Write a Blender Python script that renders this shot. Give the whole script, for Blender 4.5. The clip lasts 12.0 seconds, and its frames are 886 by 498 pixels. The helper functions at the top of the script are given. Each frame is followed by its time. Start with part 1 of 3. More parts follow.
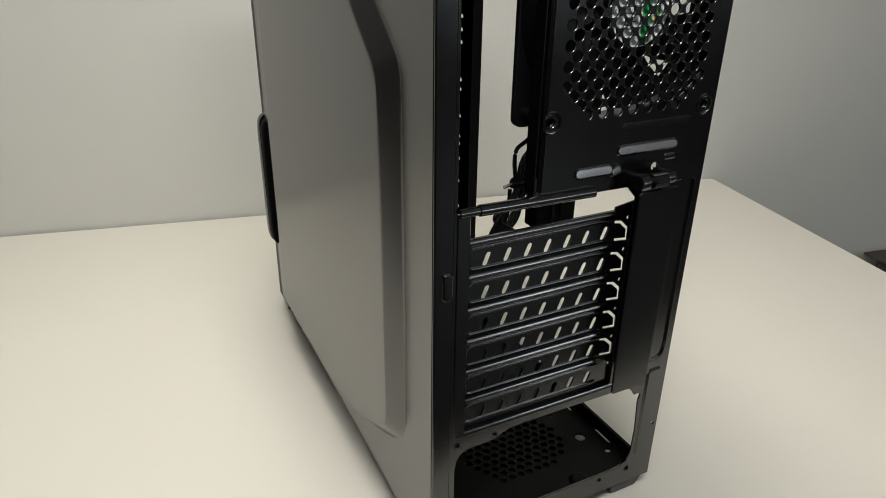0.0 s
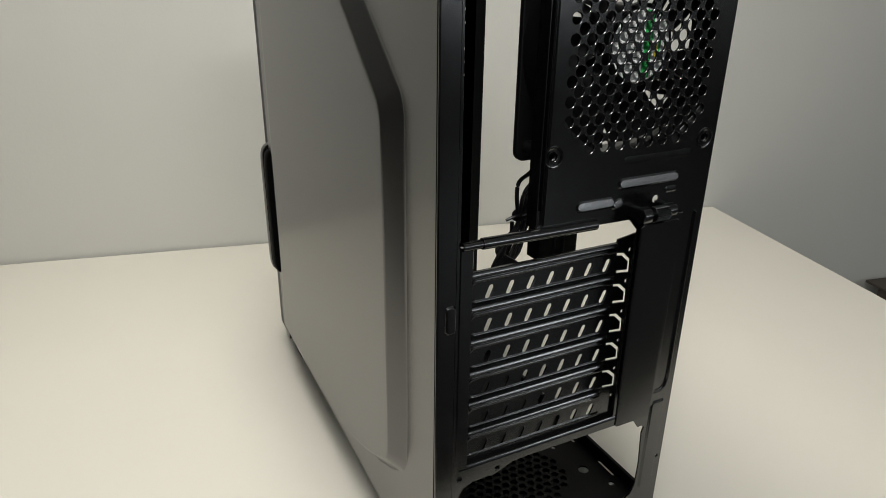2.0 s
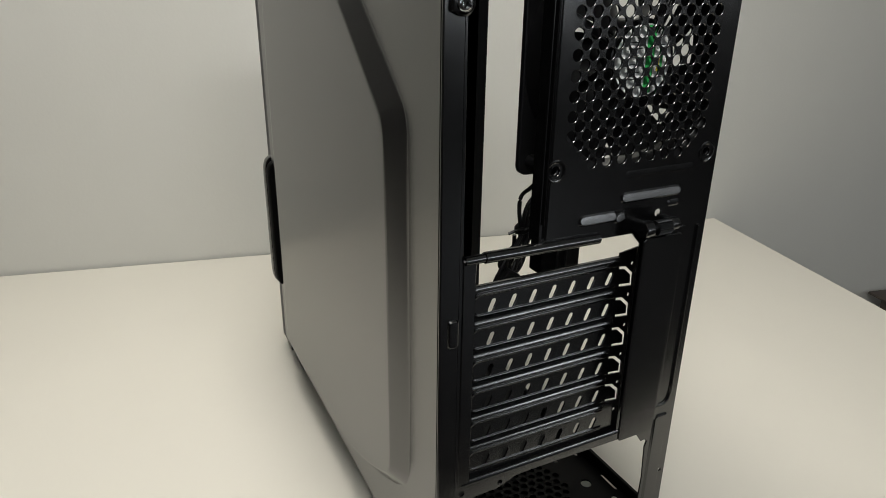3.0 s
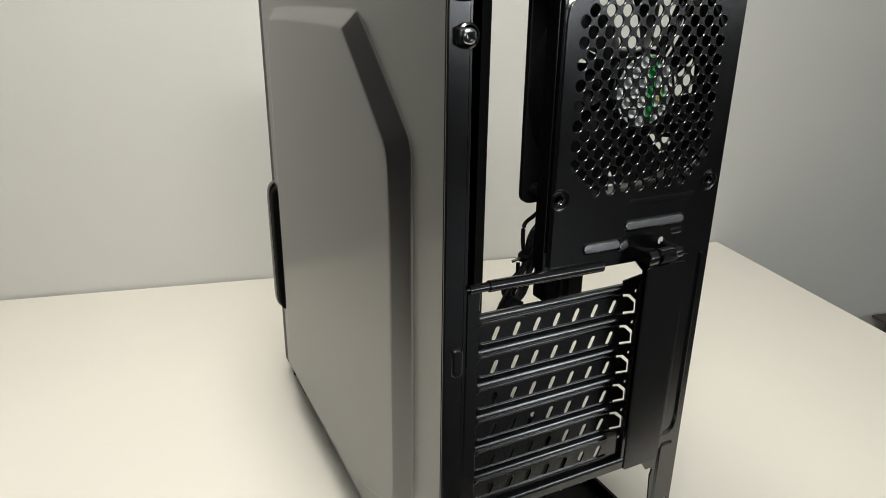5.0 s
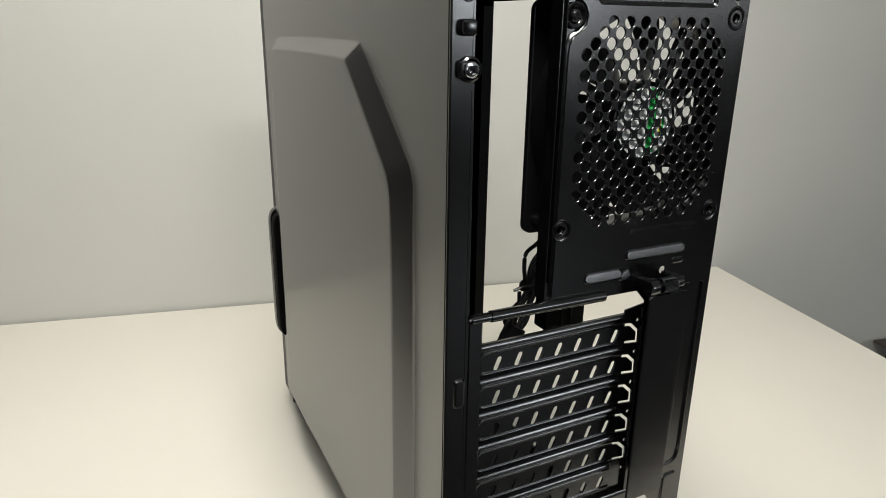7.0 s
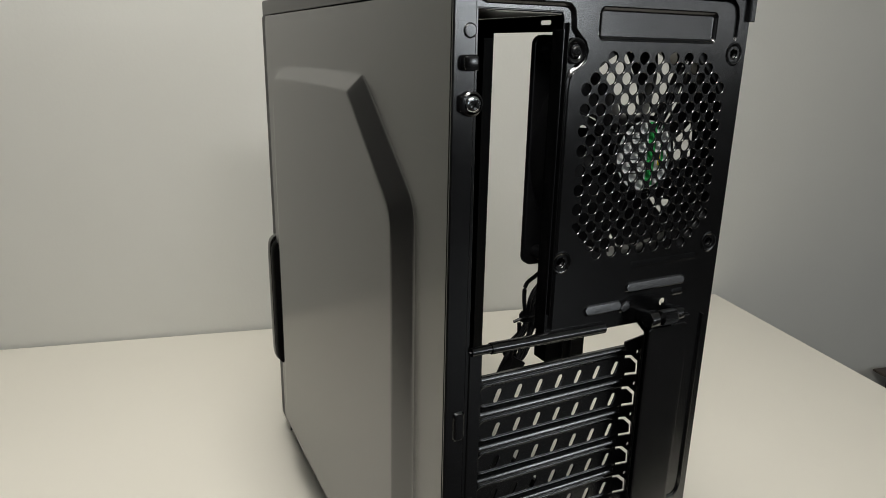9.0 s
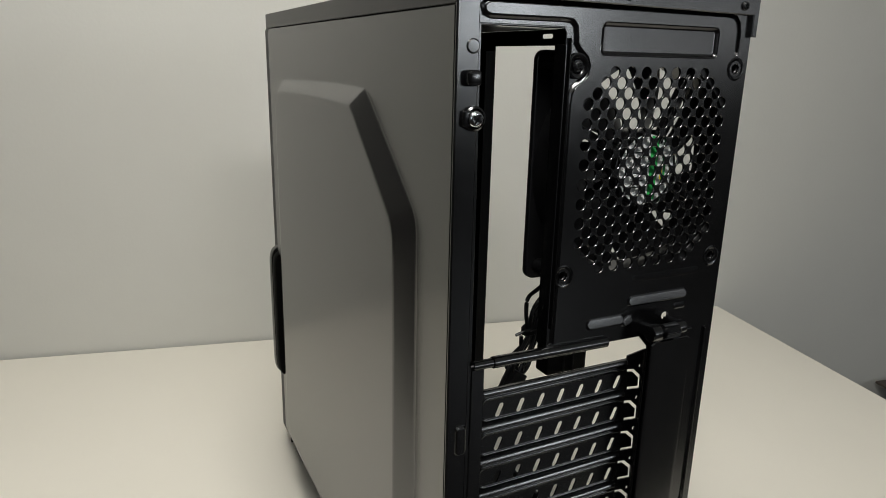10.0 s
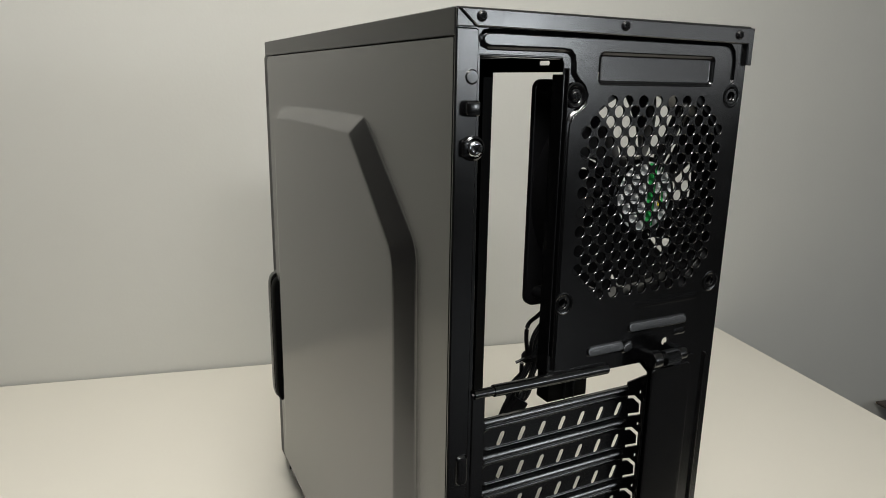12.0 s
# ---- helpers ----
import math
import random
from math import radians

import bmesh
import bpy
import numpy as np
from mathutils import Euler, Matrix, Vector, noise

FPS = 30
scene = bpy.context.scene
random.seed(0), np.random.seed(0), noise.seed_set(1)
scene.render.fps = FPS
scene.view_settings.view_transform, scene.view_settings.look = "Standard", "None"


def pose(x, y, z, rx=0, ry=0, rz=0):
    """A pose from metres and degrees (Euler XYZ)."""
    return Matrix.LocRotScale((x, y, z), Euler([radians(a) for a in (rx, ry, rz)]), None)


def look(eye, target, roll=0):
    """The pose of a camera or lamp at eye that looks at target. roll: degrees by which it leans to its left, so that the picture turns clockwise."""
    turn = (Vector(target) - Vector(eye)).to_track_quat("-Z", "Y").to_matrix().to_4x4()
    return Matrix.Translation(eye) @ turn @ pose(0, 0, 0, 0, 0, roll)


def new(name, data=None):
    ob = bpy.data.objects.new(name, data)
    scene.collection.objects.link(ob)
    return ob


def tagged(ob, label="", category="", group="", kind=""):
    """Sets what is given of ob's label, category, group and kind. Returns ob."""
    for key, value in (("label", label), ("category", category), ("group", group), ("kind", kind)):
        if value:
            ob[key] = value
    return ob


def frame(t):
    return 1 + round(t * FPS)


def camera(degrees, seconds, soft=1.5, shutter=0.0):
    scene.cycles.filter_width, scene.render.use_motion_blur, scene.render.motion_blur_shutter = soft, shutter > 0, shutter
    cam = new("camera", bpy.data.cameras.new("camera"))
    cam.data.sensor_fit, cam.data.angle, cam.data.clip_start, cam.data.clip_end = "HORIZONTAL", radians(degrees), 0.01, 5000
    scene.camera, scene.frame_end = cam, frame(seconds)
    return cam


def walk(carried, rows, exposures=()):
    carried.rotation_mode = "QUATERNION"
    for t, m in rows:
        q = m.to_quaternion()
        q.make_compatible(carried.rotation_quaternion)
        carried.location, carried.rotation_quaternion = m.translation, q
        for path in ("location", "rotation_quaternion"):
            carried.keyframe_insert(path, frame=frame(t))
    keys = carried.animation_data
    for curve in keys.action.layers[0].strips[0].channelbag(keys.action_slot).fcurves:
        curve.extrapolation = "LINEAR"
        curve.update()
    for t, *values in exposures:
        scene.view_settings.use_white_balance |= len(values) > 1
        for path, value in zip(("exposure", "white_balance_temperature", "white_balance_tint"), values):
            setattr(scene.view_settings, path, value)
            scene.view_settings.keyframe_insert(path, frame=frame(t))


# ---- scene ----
cam = camera(66.34, 12.0, soft=0.8)
# seconds, eye in metres, then pitch, roll and yaw in degrees
ROWS = [
    (0.0, -0.1361, -0.2756, 0.3779, 64.83, 0.77, -27.08),
    (0.5, -0.1363, -0.2753, 0.3789, 65.42, 0.72, -27.06),
    (1.0, -0.1365, -0.2751, 0.3799, 65.91, 0.78, -26.98),
    (1.5, -0.1367, -0.2748, 0.3808, 66.52, 0.68, -26.95),
    (2.0, -0.1369, -0.2745, 0.3818, 66.98, 0.78, -26.99),
    (2.5, -0.1371, -0.2742, 0.3827, 67.40, 0.87, -26.90),
    (3.0, -0.1373, -0.2739, 0.3837, 67.84, 0.78, -26.84),
    (5.0, -0.1381, -0.2728, 0.3875, 69.62, 0.73, -26.66),
    (5.5, -0.1383, -0.2725, 0.3885, 70.06, 0.94, -26.55),
    (6.0, -0.1385, -0.2722, 0.3895, 70.50, 1.08, -26.53),
    (6.5, -0.1387, -0.2720, 0.3904, 70.98, 0.93, -26.60),
    (7.0, -0.1389, -0.2717, 0.3914, 71.51, 0.81, -26.67),
    (9.0, -0.1397, -0.2706, 0.3952, 73.54, 1.16, -26.80),
    (9.5, -0.1400, -0.2703, 0.3962, 73.97, 1.33, -26.80),
    (10.0, -0.1402, -0.2700, 0.3971, 74.37, 1.27, -26.70),
    (10.5, -0.1404, -0.2697, 0.3981, 74.82, 0.97, -26.74),
    (11.0, -0.1406, -0.2694, 0.3991, 75.28, 0.93, -26.82),
    (11.5, -0.1408, -0.2691, 0.4000, 75.65, 0.90, -26.87),
    (12.0, -0.1410, -0.2689, 0.4010, 76.09, 0.98, -26.88),
]
walk(cam, [(t, pose(x, y, z, 0, 0, yaw) @ pose(0, 0, 0, tilt) @ pose(0, 0, 0, 0, 0, roll)) for t, x, y, z, tilt, roll, yaw in ROWS],
     exposures=[(0.0, -0.17), (1.0, -0.18), (2.0, -0.2), (3.0, -0.23), (3.6, -0.16), (4.4, 0.02), (5.0, 0.08), (6.0, 0.08), (7.0, 0.07), (7.6, 0.0), (8.4, -0.23), (9.0, -0.34), (9.5, -0.38), (10.5, -0.29), (11.5, -0.27), (12.0, -0.26)])

# ---- world and light ----
from mathutils.geometry import delaunay_2d_cdt

scene.view_settings.exposure = 0.0
world = bpy.data.worlds.new("world")
scene.world = world
world.use_nodes = True
world.node_tree.nodes["Background"].inputs[0].default_value = (0.9, 0.95, 1.0, 1)
world.node_tree.nodes["Background"].inputs[1].default_value = 0.3

# the table's far right corner and the direction of the wall behind it
CORNER, WALL_TURN = (0.775, 0.4985, 0.0), -12.18
ROOM = pose(*CORNER, 0, 0, WALL_TURN)
MM = 0.001


# overhead fill lamp, assumed and out of view, fitted to the wall's brightness
FILL_PENDANT, FILL_PENDANT_TILT = (-0.03, 0.24, 1.3), 8
# front fill above the camera, added to brighten the fan label and rear face
FRONT_FILL = (-0.1, -0.43, 0.96)
FRONT_FILL_TURN = pose(0, 0, 0, 37, 0, -20)


def lamp(name, at, target, size_x, size_y, watts, colour):
    data = bpy.data.lights.new(name, "AREA")
    data.shape, data.size, data.size_y, data.energy, data.color = "RECTANGLE", size_x, size_y, watts, colour
    ob = new(name, data)
    ob.matrix_world = look(at, target)
    return ob


fill_pendant_light = lamp("fill_pendant_lamp", FILL_PENDANT, (0, 0, 0), 0.4, 0.4, 9.6, (1.0, 0.955, 0.87))
fill_pendant_light.matrix_world = pose(*FILL_PENDANT, FILL_PENDANT_TILT, 0, -16)
strip = lamp("front_fill_light", FRONT_FILL, (0, 0, 0), 0.46, 0.1, 5.6, (1.0, 0.985, 0.95))
strip.matrix_world = pose(*FRONT_FILL) @ FRONT_FILL_TURN @ pose(0, 0, -0.085)
# unseen windows added for fill and highlights: from, to along the wall and sill, head, in millimetres
FILL_WINDOW = (-3900, -2500, 350, 1650)
FILL_WINDOW_2 = (2600, 3850, 480, 1120)
FILL_WINDOW_3 = (-4450, -2900, 480, 1000)
mid = ROOM @ Vector((-2.47, (FILL_WINDOW[0] + FILL_WINDOW[1]) / 2000, (FILL_WINDOW[2] + FILL_WINDOW[3]) / 2000))
lamp("window_fill_light", mid, mid + ROOM.to_3x3() @ Vector((0.75, 0.66, -0.2)), 1.3, 1.2, 5, (0.88, 0.95, 1.0))
mid = ROOM @ Vector(((FILL_WINDOW_2[0] + FILL_WINDOW_2[1]) / 2000, -4.67, (FILL_WINDOW_2[2] + FILL_WINDOW_2[3]) / 2000))
lamp("window_fill_light", mid, mid + ROOM.to_3x3() @ Vector((0.0, 1, 0.0)), 1.15, 0.54, 30, (0.9, 0.96, 1.0))
mid = ROOM @ Vector((4.27, (FILL_WINDOW_3[0] + FILL_WINDOW_3[1]) / 2000, (FILL_WINDOW_3[2] + FILL_WINDOW_3[3]) / 2000))
lamp("window_fill_light", mid, mid + ROOM.to_3x3() @ Vector((-1, 0.0, 0.0)), 1.4, 0.4, 3, (0.95, 0.98, 1.0))


# ---- materials ----
def material(name, colour, rough=0.5, metal=0.0, vary=0.15, scale=30.0, bump=0.0, bump_scale=400.0, spec=0.5, coat=0.0, stain=0.0, stain_scale=6.0, uneven=0.15, ior=1.5):
    """A painted, moulded or metal surface with mottling at two sizes and a fine relief."""
    m = bpy.data.materials.new(name)
    m.use_nodes = True
    n, l = m.node_tree.nodes, m.node_tree.links
    b = n["Principled BSDF"]
    b.inputs["Metallic"].default_value = metal
    b.inputs["Specular IOR Level"].default_value = spec
    b.inputs["Coat Weight"].default_value = coat
    b.inputs["IOR"].default_value = ior
    tc = n.new("ShaderNodeTexCoord")
    big = n.new("ShaderNodeTexNoise")
    big.inputs["Scale"].default_value, big.inputs["Detail"].default_value = scale, 5
    l.new(tc.outputs["Object"], big.inputs["Vector"])
    ramp = n.new("ShaderNodeMapRange")
    ramp.inputs[1].default_value, ramp.inputs[2].default_value = 0.3, 0.7
    ramp.inputs[3].default_value, ramp.inputs[4].default_value = 1 - vary, 1 + vary
    l.new(big.outputs[0], ramp.inputs[0])
    mul = n.new("ShaderNodeVectorMath")
    mul.operation = "SCALE"
    mul.inputs[0].default_value = colour
    l.new(ramp.outputs[0], mul.inputs["Scale"])
    out = mul.outputs[0]
    if stain:
        st = n.new("ShaderNodeTexNoise")
        st.inputs["Scale"].default_value, st.inputs["Detail"].default_value = stain_scale, 8
        l.new(tc.outputs["Object"], st.inputs["Vector"])
        r2 = n.new("ShaderNodeMapRange")
        r2.inputs[1].default_value, r2.inputs[2].default_value = 0.35, 0.7
        r2.inputs[3].default_value, r2.inputs[4].default_value = 1, 1 - stain
        l.new(st.outputs[0], r2.inputs[0])
        mul2 = n.new("ShaderNodeVectorMath")
        mul2.operation = "SCALE"
        l.new(out, mul2.inputs[0])
        l.new(r2.outputs[0], mul2.inputs["Scale"])
        out = mul2.outputs[0]
    l.new(out, b.inputs["Base Color"])
    rr = n.new("ShaderNodeMapRange")
    rr.inputs[3].default_value, rr.inputs[4].default_value = rough * (1 - uneven), min(1, rough * (1 + uneven))
    l.new(big.outputs[0], rr.inputs[0])
    l.new(rr.outputs[0], b.inputs["Roughness"])
    if bump:
        fine = n.new("ShaderNodeTexNoise")
        fine.inputs["Scale"].default_value, fine.inputs["Detail"].default_value = bump_scale, 3
        l.new(tc.outputs["Object"], fine.inputs["Vector"])
        bp = n.new("ShaderNodeBump")
        bp.inputs["Strength"].default_value, bp.inputs["Distance"].default_value = bump, 0.1 / bump_scale
        l.new(fine.outputs[0], bp.inputs["Height"])
        l.new(bp.outputs[0], b.inputs["Normal"])
    return m


STEEL = material("black_powder_coat", (0.0025, 0.0025, 0.0028), 0.19, 0, 0.25, 60, 0.7, 2500, 0.9, ior=1.62)
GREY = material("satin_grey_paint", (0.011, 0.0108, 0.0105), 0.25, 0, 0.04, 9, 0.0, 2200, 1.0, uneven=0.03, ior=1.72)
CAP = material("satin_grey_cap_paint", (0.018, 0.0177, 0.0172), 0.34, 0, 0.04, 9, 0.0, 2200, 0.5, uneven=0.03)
PLASTIC = material("black_plastic", (0.0022, 0.0022, 0.0024), 0.42, 0, 0.2, 40, 0.1, 900, 0.22)
FAN_PLASTIC = material("semi_gloss_black_plastic", (0.006, 0.006, 0.0065), 0.3, 0, 0.15, 40, 0.05, 900, 0.5)
INNER = material("black_inner_steel", (0.002, 0.002, 0.0022), 0.5, 0, 0.2, 50, 0.2, 1200, 0.12)
HOLLOW = material("matt_black_plastic", (0.002, 0.002, 0.002), 0.7, 0, 0.2, 40, 0, 900, 0.1)
RUBBER = material("dark_grey_rubber", (0.045, 0.045, 0.047), 0.55, 0, 0.2, 60, 0.2, 800)
CHROME = material("zinc_plated_steel", (0.75, 0.77, 0.8), 0.18, 1.0, 0.1, 200)
DARK_SCREW = material("blackened_screw_steel", (0.01, 0.01, 0.011), 0.22, 0.0, 0.2, 300)
CABLE = material("black_cable_sheath", (0.004, 0.004, 0.0045), 0.35, 0, 0.2, 90)
LABEL = material("white_label_paper", (0.9, 0.9, 0.89), 0.55, 0, 0.03, 90)
GREEN = material("green_label_print", (0.03, 0.42, 0.09), 0.45, 0, 0.08, 90)
YELLOW = material("yellow_label_print", (0.75, 0.62, 0.05), 0.45, 0, 0.05, 90)
INK = material("dark_label_ink", (0.06, 0.07, 0.07), 0.5, 0, 0.1, 90)
TABLE = material("cream_white_laminate", (0.7, 0.678, 0.61), 0.42, 0, 0.012, 5, 0.05, 300, 0.4, 0, 0.03, 3)
EDGE = material("white_table_edging", (0.74, 0.72, 0.67), 0.5, 0, 0.02, 20)
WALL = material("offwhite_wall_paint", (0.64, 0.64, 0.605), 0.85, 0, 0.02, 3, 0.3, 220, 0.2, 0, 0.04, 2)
# for the unseen walls: dark so that the case has little to reflect
DIM_WALL = material("grey_brown_reflection_dimmer", (0.075, 0.07, 0.065), 0.85, 0, 0.03, 3, 0.3, 220, 0.2, 0, 0.05, 2)
CEILING = material("white_ceiling_paint", (0.8, 0.8, 0.78), 0.9, 0, 0.02, 4)
WOOD = material("brown_floor_wood", (0.022, 0.016, 0.012), 0.45, 0, 0.3, 8, 0.1, 120)
BROWN = material("dark_brown_slats", (0.06, 0.048, 0.04), 0.55, 0, 0.25, 20, 0.2, 200)
RUST = material("orange_brown_tape", (0.35, 0.13, 0.06), 0.6, 0, 0.2, 80)
LEGS = material("grey_table_leg", (0.5, 0.5, 0.5), 0.4, 0.6, 0.1, 20)
GLOW = bpy.data.materials.new("lamp_diffuser")
GLOW.use_nodes = True
GLOW.node_tree.nodes["Principled BSDF"].inputs["Emission Color"].default_value = (1, 0.94, 0.85, 1)
GLOW.node_tree.nodes["Principled BSDF"].inputs["Emission Strength"].default_value = 3.0


# ---- mesh tools ----
def part(name, bm, mat, parent=None, label="", sharp=32):
    """One mesh object out of a bmesh, under a thing or under a part."""
    bmesh.ops.remove_doubles(bm, verts=bm.verts, dist=1e-6)
    bmesh.ops.recalc_face_normals(bm, faces=bm.faces)
    for f in bm.faces:
        f.smooth = True
    for e in bm.edges:
        if len(e.link_faces) != 2 or e.calc_face_angle(0) > radians(sharp):
            e.smooth = False
    me = bpy.data.meshes.new(name)
    bm.to_mesh(me)
    bm.free()
    me.materials.append(mat)
    ob = new(name, me)
    ob.parent = parent
    flat_faces = ob.modifiers.new("flat_faces", "WEIGHTED_NORMAL")
    flat_faces.keep_sharp = True
    if label:
        tagged(ob, label)
    return ob


def thing(name, label, category, m=None, group="", kind=""):
    ob = new(name)
    ob.empty_display_size = 0.02
    if m is not None:
        ob.matrix_world = m
    return tagged(ob, label, category, group, kind)


def box(bm, x0, x1, y0, y1, z0, z1, bevel=0.0, seg=2):
    made = bmesh.ops.create_cube(bm, size=1, matrix=Matrix.LocRotScale(((x0 + x1) / 2, (y0 + y1) / 2, (z0 + z1) / 2), None, (x1 - x0, y1 - y0, z1 - z0)))
    if bevel:
        edges = list({e for v in made["verts"] for e in v.link_edges})
        bmesh.ops.bevel(bm, geom=edges, offset=bevel, segments=seg, affect="EDGES", profile=0.5)
    return bm


def block(*a, **k):
    return box(bmesh.new(), *a, **k)


def rear(u, v, d):
    """Rear face of the case: millimetres to the right and up, d inwards."""
    return Vector((u * MM, d * MM, v * MM))


def side(u, v, d):
    """Plane of the case's closed side: u towards the front, v up, d outwards."""
    return Vector((-d * MM, u * MM, v * MM))


def flat(u, v, d):
    """Level plane: u to the right, v towards the front, d up."""
    return Vector((u * MM, v * MM, d * MM))


def area(p):
    return sum(a[0] * b[1] - b[0] * a[1] for a, b in zip(p, p[1:] + p[:1])) / 2


def offset(p, d):
    """A closed outline moved outwards by d."""
    if area(p) < 0:
        p = p[::-1]
    out = []
    for i, c in enumerate(p):
        a, b = Vector(p[i - 1]), Vector(p[(i + 1) % len(p)])
        c = Vector(c)
        e, f = (c - a).normalized(), (b - c).normalized()
        n1, n2 = Vector((e.y, -e.x)), Vector((f.y, -f.x))
        n = (n1 + n2) / max(0.35, 1 + n1.dot(n2))
        out.append(tuple(c + n * d))
    return out


def ring(cx, cy, r, n=14, r2=None):
    return [(cx + r * math.cos(2 * math.pi * i / n), cy + (r2 or r) * math.sin(2 * math.pi * i / n)) for i in range(n)]


def rounded(x0, x1, y0, y1, r, n=5):
    p = []
    for cx, cy, a0 in ((x1 - r, y1 - r, 0), (x0 + r, y1 - r, 90), (x0 + r, y0 + r, 180), (x1 - r, y0 + r, 270)):
        for i in range(n + 1):
            a = radians(a0 + 90 * i / n)
            p.append((cx + r * math.cos(a), cy + r * math.sin(a)))
    return p


def soften(p, n=2):
    """A closed outline with its corners cut round."""
    for _ in range(n):
        p = [q for a, b in zip(p, p[1:] + p[:1]) for q in ((0.75 * a[0] + 0.25 * b[0], 0.75 * a[1] + 0.25 * b[1]), (0.25 * a[0] + 0.75 * b[0], 0.25 * a[1] + 0.75 * b[1]))]
    return p


def capsule(cx, cy, length, width, turn, n=5):
    """A slot with round ends; turn: degrees of its long axis from level."""
    r, h, a = width / 2, (length - width) / 2, radians(turn)
    p = []
    for s, a0 in ((1, -90), (-1, 90)):
        for i in range(n + 1):
            b = radians(a0 + 180 * i / n)
            x, y = s * h + r * math.cos(b), r * math.sin(b)
            p.append((cx + x * math.cos(a) - y * math.sin(a), cy + x * math.sin(a) + y * math.cos(a)))
    return p


def stroke(pts, w):
    """The outline of a bent line of width w."""
    left, right = [], []
    for i, c in enumerate(pts):
        c = Vector(c)
        e = (c - Vector(pts[i - 1])).normalized() if i else (Vector(pts[1]) - c).normalized()
        f = (Vector(pts[i + 1]) - c).normalized() if i + 1 < len(pts) else e
        n1, n2 = Vector((-e.y, e.x)), Vector((-f.y, f.x))
        n = (n1 + n2) / max(0.5, 1 + n1.dot(n2)) * (w / 2)
        left.append(tuple(c + n))
        right.append(tuple(c - n))
    return left + right[::-1]


def fill(bm, loops, place, d):
    """The area inside the first loop and outside the others, at depth d. Returns the corners, loop by loop."""
    verts = [[bm.verts.new(place(u, v, d)) for u, v in lp] for lp in loops]
    coords = [Vector(c) for lp in loops for c in lp]
    owner = [v for lp in verts for v in lp]
    edges, k = [], 0
    for lp in loops:
        edges += [(k + i, k + (i + 1) % len(lp)) for i in range(len(lp))]
        k += len(lp)
    res = delaunay_2d_cdt(coords, edges, [], 0, 1e-7)
    tris = [[res[3][i][0] for i in f] for f in res[2] if all(res[3][i] for i in f)]
    pos = np.array([tuple(c) for c in coords])
    mid = pos[np.array(tris)].mean(axis=1)
    a, b = pos[[e[0] for e in edges]], pos[[e[1] for e in edges]]
    odd = np.zeros(len(mid), bool)
    for (ax, ay), (bx, by) in zip(a, b):
        if ay != by:
            cross = (ay > mid[:, 1]) != (by > mid[:, 1])
            odd ^= cross & (mid[:, 0] < (bx - ax) * (mid[:, 1] - ay) / (by - ay) + ax)
    for f, inside in zip(tris, odd):
        if inside and len(set(f)) == 3:
            bm.faces.new([owner[i] for i in f])
    return verts


def bridge(bm, a, b):
    for i in range(len(a)):
        j = (i + 1) % len(a)
        bm.faces.new((a[i], a[j], b[j], b[i]))


def sheet(bm, outer, holes, place, d0, d1, lip=0.25):
    """A sheet of metal from depth d0 (seen side) to d1, with holes through it and slightly rounded rims."""
    s = 1 if d1 > d0 else -1
    outer = offset(outer, 0)
    holes = [offset(h, 0) for h in holes]
    front = fill(bm, [offset(outer, -lip)] + [offset(h, lip) for h in holes], place, d0)
    back = fill(bm, [outer] + holes, place, d1)
    for f, b, lp in zip(front, back, [outer] + holes):
        mid = [bm.verts.new(place(u, v, d0 + s * lip)) for u, v in lp]
        bridge(bm, f, mid)
        bridge(bm, mid, b)
    return bm


def emboss(bm, outline, place, base, top, inset):
    """A pressed pad that rises from depth base to depth top, with sloping rounded flanks."""
    outline = offset(outline, 0)
    a = [bm.verts.new(place(u, v, base)) for u, v in outline]
    steps = ((0.12, 0.05), (0.3, 0.3), (0.55, 0.68), (0.8, 0.93), (1.0, 1.0))
    last = a
    for k, (t, h) in enumerate(steps):
        lp = offset(outline, -inset * t)
        d = base + (top - base) * h
        cur = fill(bm, [lp], place, d)[0] if k == 4 else [bm.verts.new(place(u, v, d)) for u, v in lp]
        bridge(bm, last, cur)
        last = cur
    return bm


def rod(bm, a, b, r, n=16, caps=True):
    a, b = Vector(a), Vector(b)
    m = Matrix.Translation((a + b) / 2) @ (b - a).to_track_quat("Z", "Y").to_matrix().to_4x4()
    bmesh.ops.create_cone(bm, cap_ends=caps, segments=n, radius1=r, radius2=r, depth=(b - a).length, matrix=m)
    return bm


def spline(pts, n=10):
    """Points on a smooth line through pts."""
    p = [Vector(q) for q in pts]
    p = [2 * p[0] - p[1]] + p + [2 * p[-1] - p[-2]]
    out = []
    for i in range(1, len(p) - 2):
        for k in range(n):
            t = k / n
            a, b, c, d = p[i - 1:i + 3]
            out.append(0.5 * ((2 * b) + (c - a) * t + (2 * a - 5 * b + 4 * c - d) * t * t + (3 * b - a - 3 * c + d) * t ** 3))
    return out + [p[-2]]


def tube(bm, pts, r, n=8, steps=8):
    line = spline(pts, steps)
    rings, up = [], Vector((0.3, 0.2, 1)).normalized()
    for i, c in enumerate(line):
        t = (line[min(i + 1, len(line) - 1)] - line[max(i - 1, 0)]).normalized()
        x = t.cross(up).normalized()
        y = t.cross(x)
        rings.append([bm.verts.new(c + r * (math.cos(2 * math.pi * k / n) * x + math.sin(2 * math.pi * k / n) * y)) for k in range(n)])
    for a, b in zip(rings, rings[1:]):
        bridge(bm, a, b)
    bm.faces.new(rings[0])
    bm.faces.new(rings[-1][::-1])
    return bm


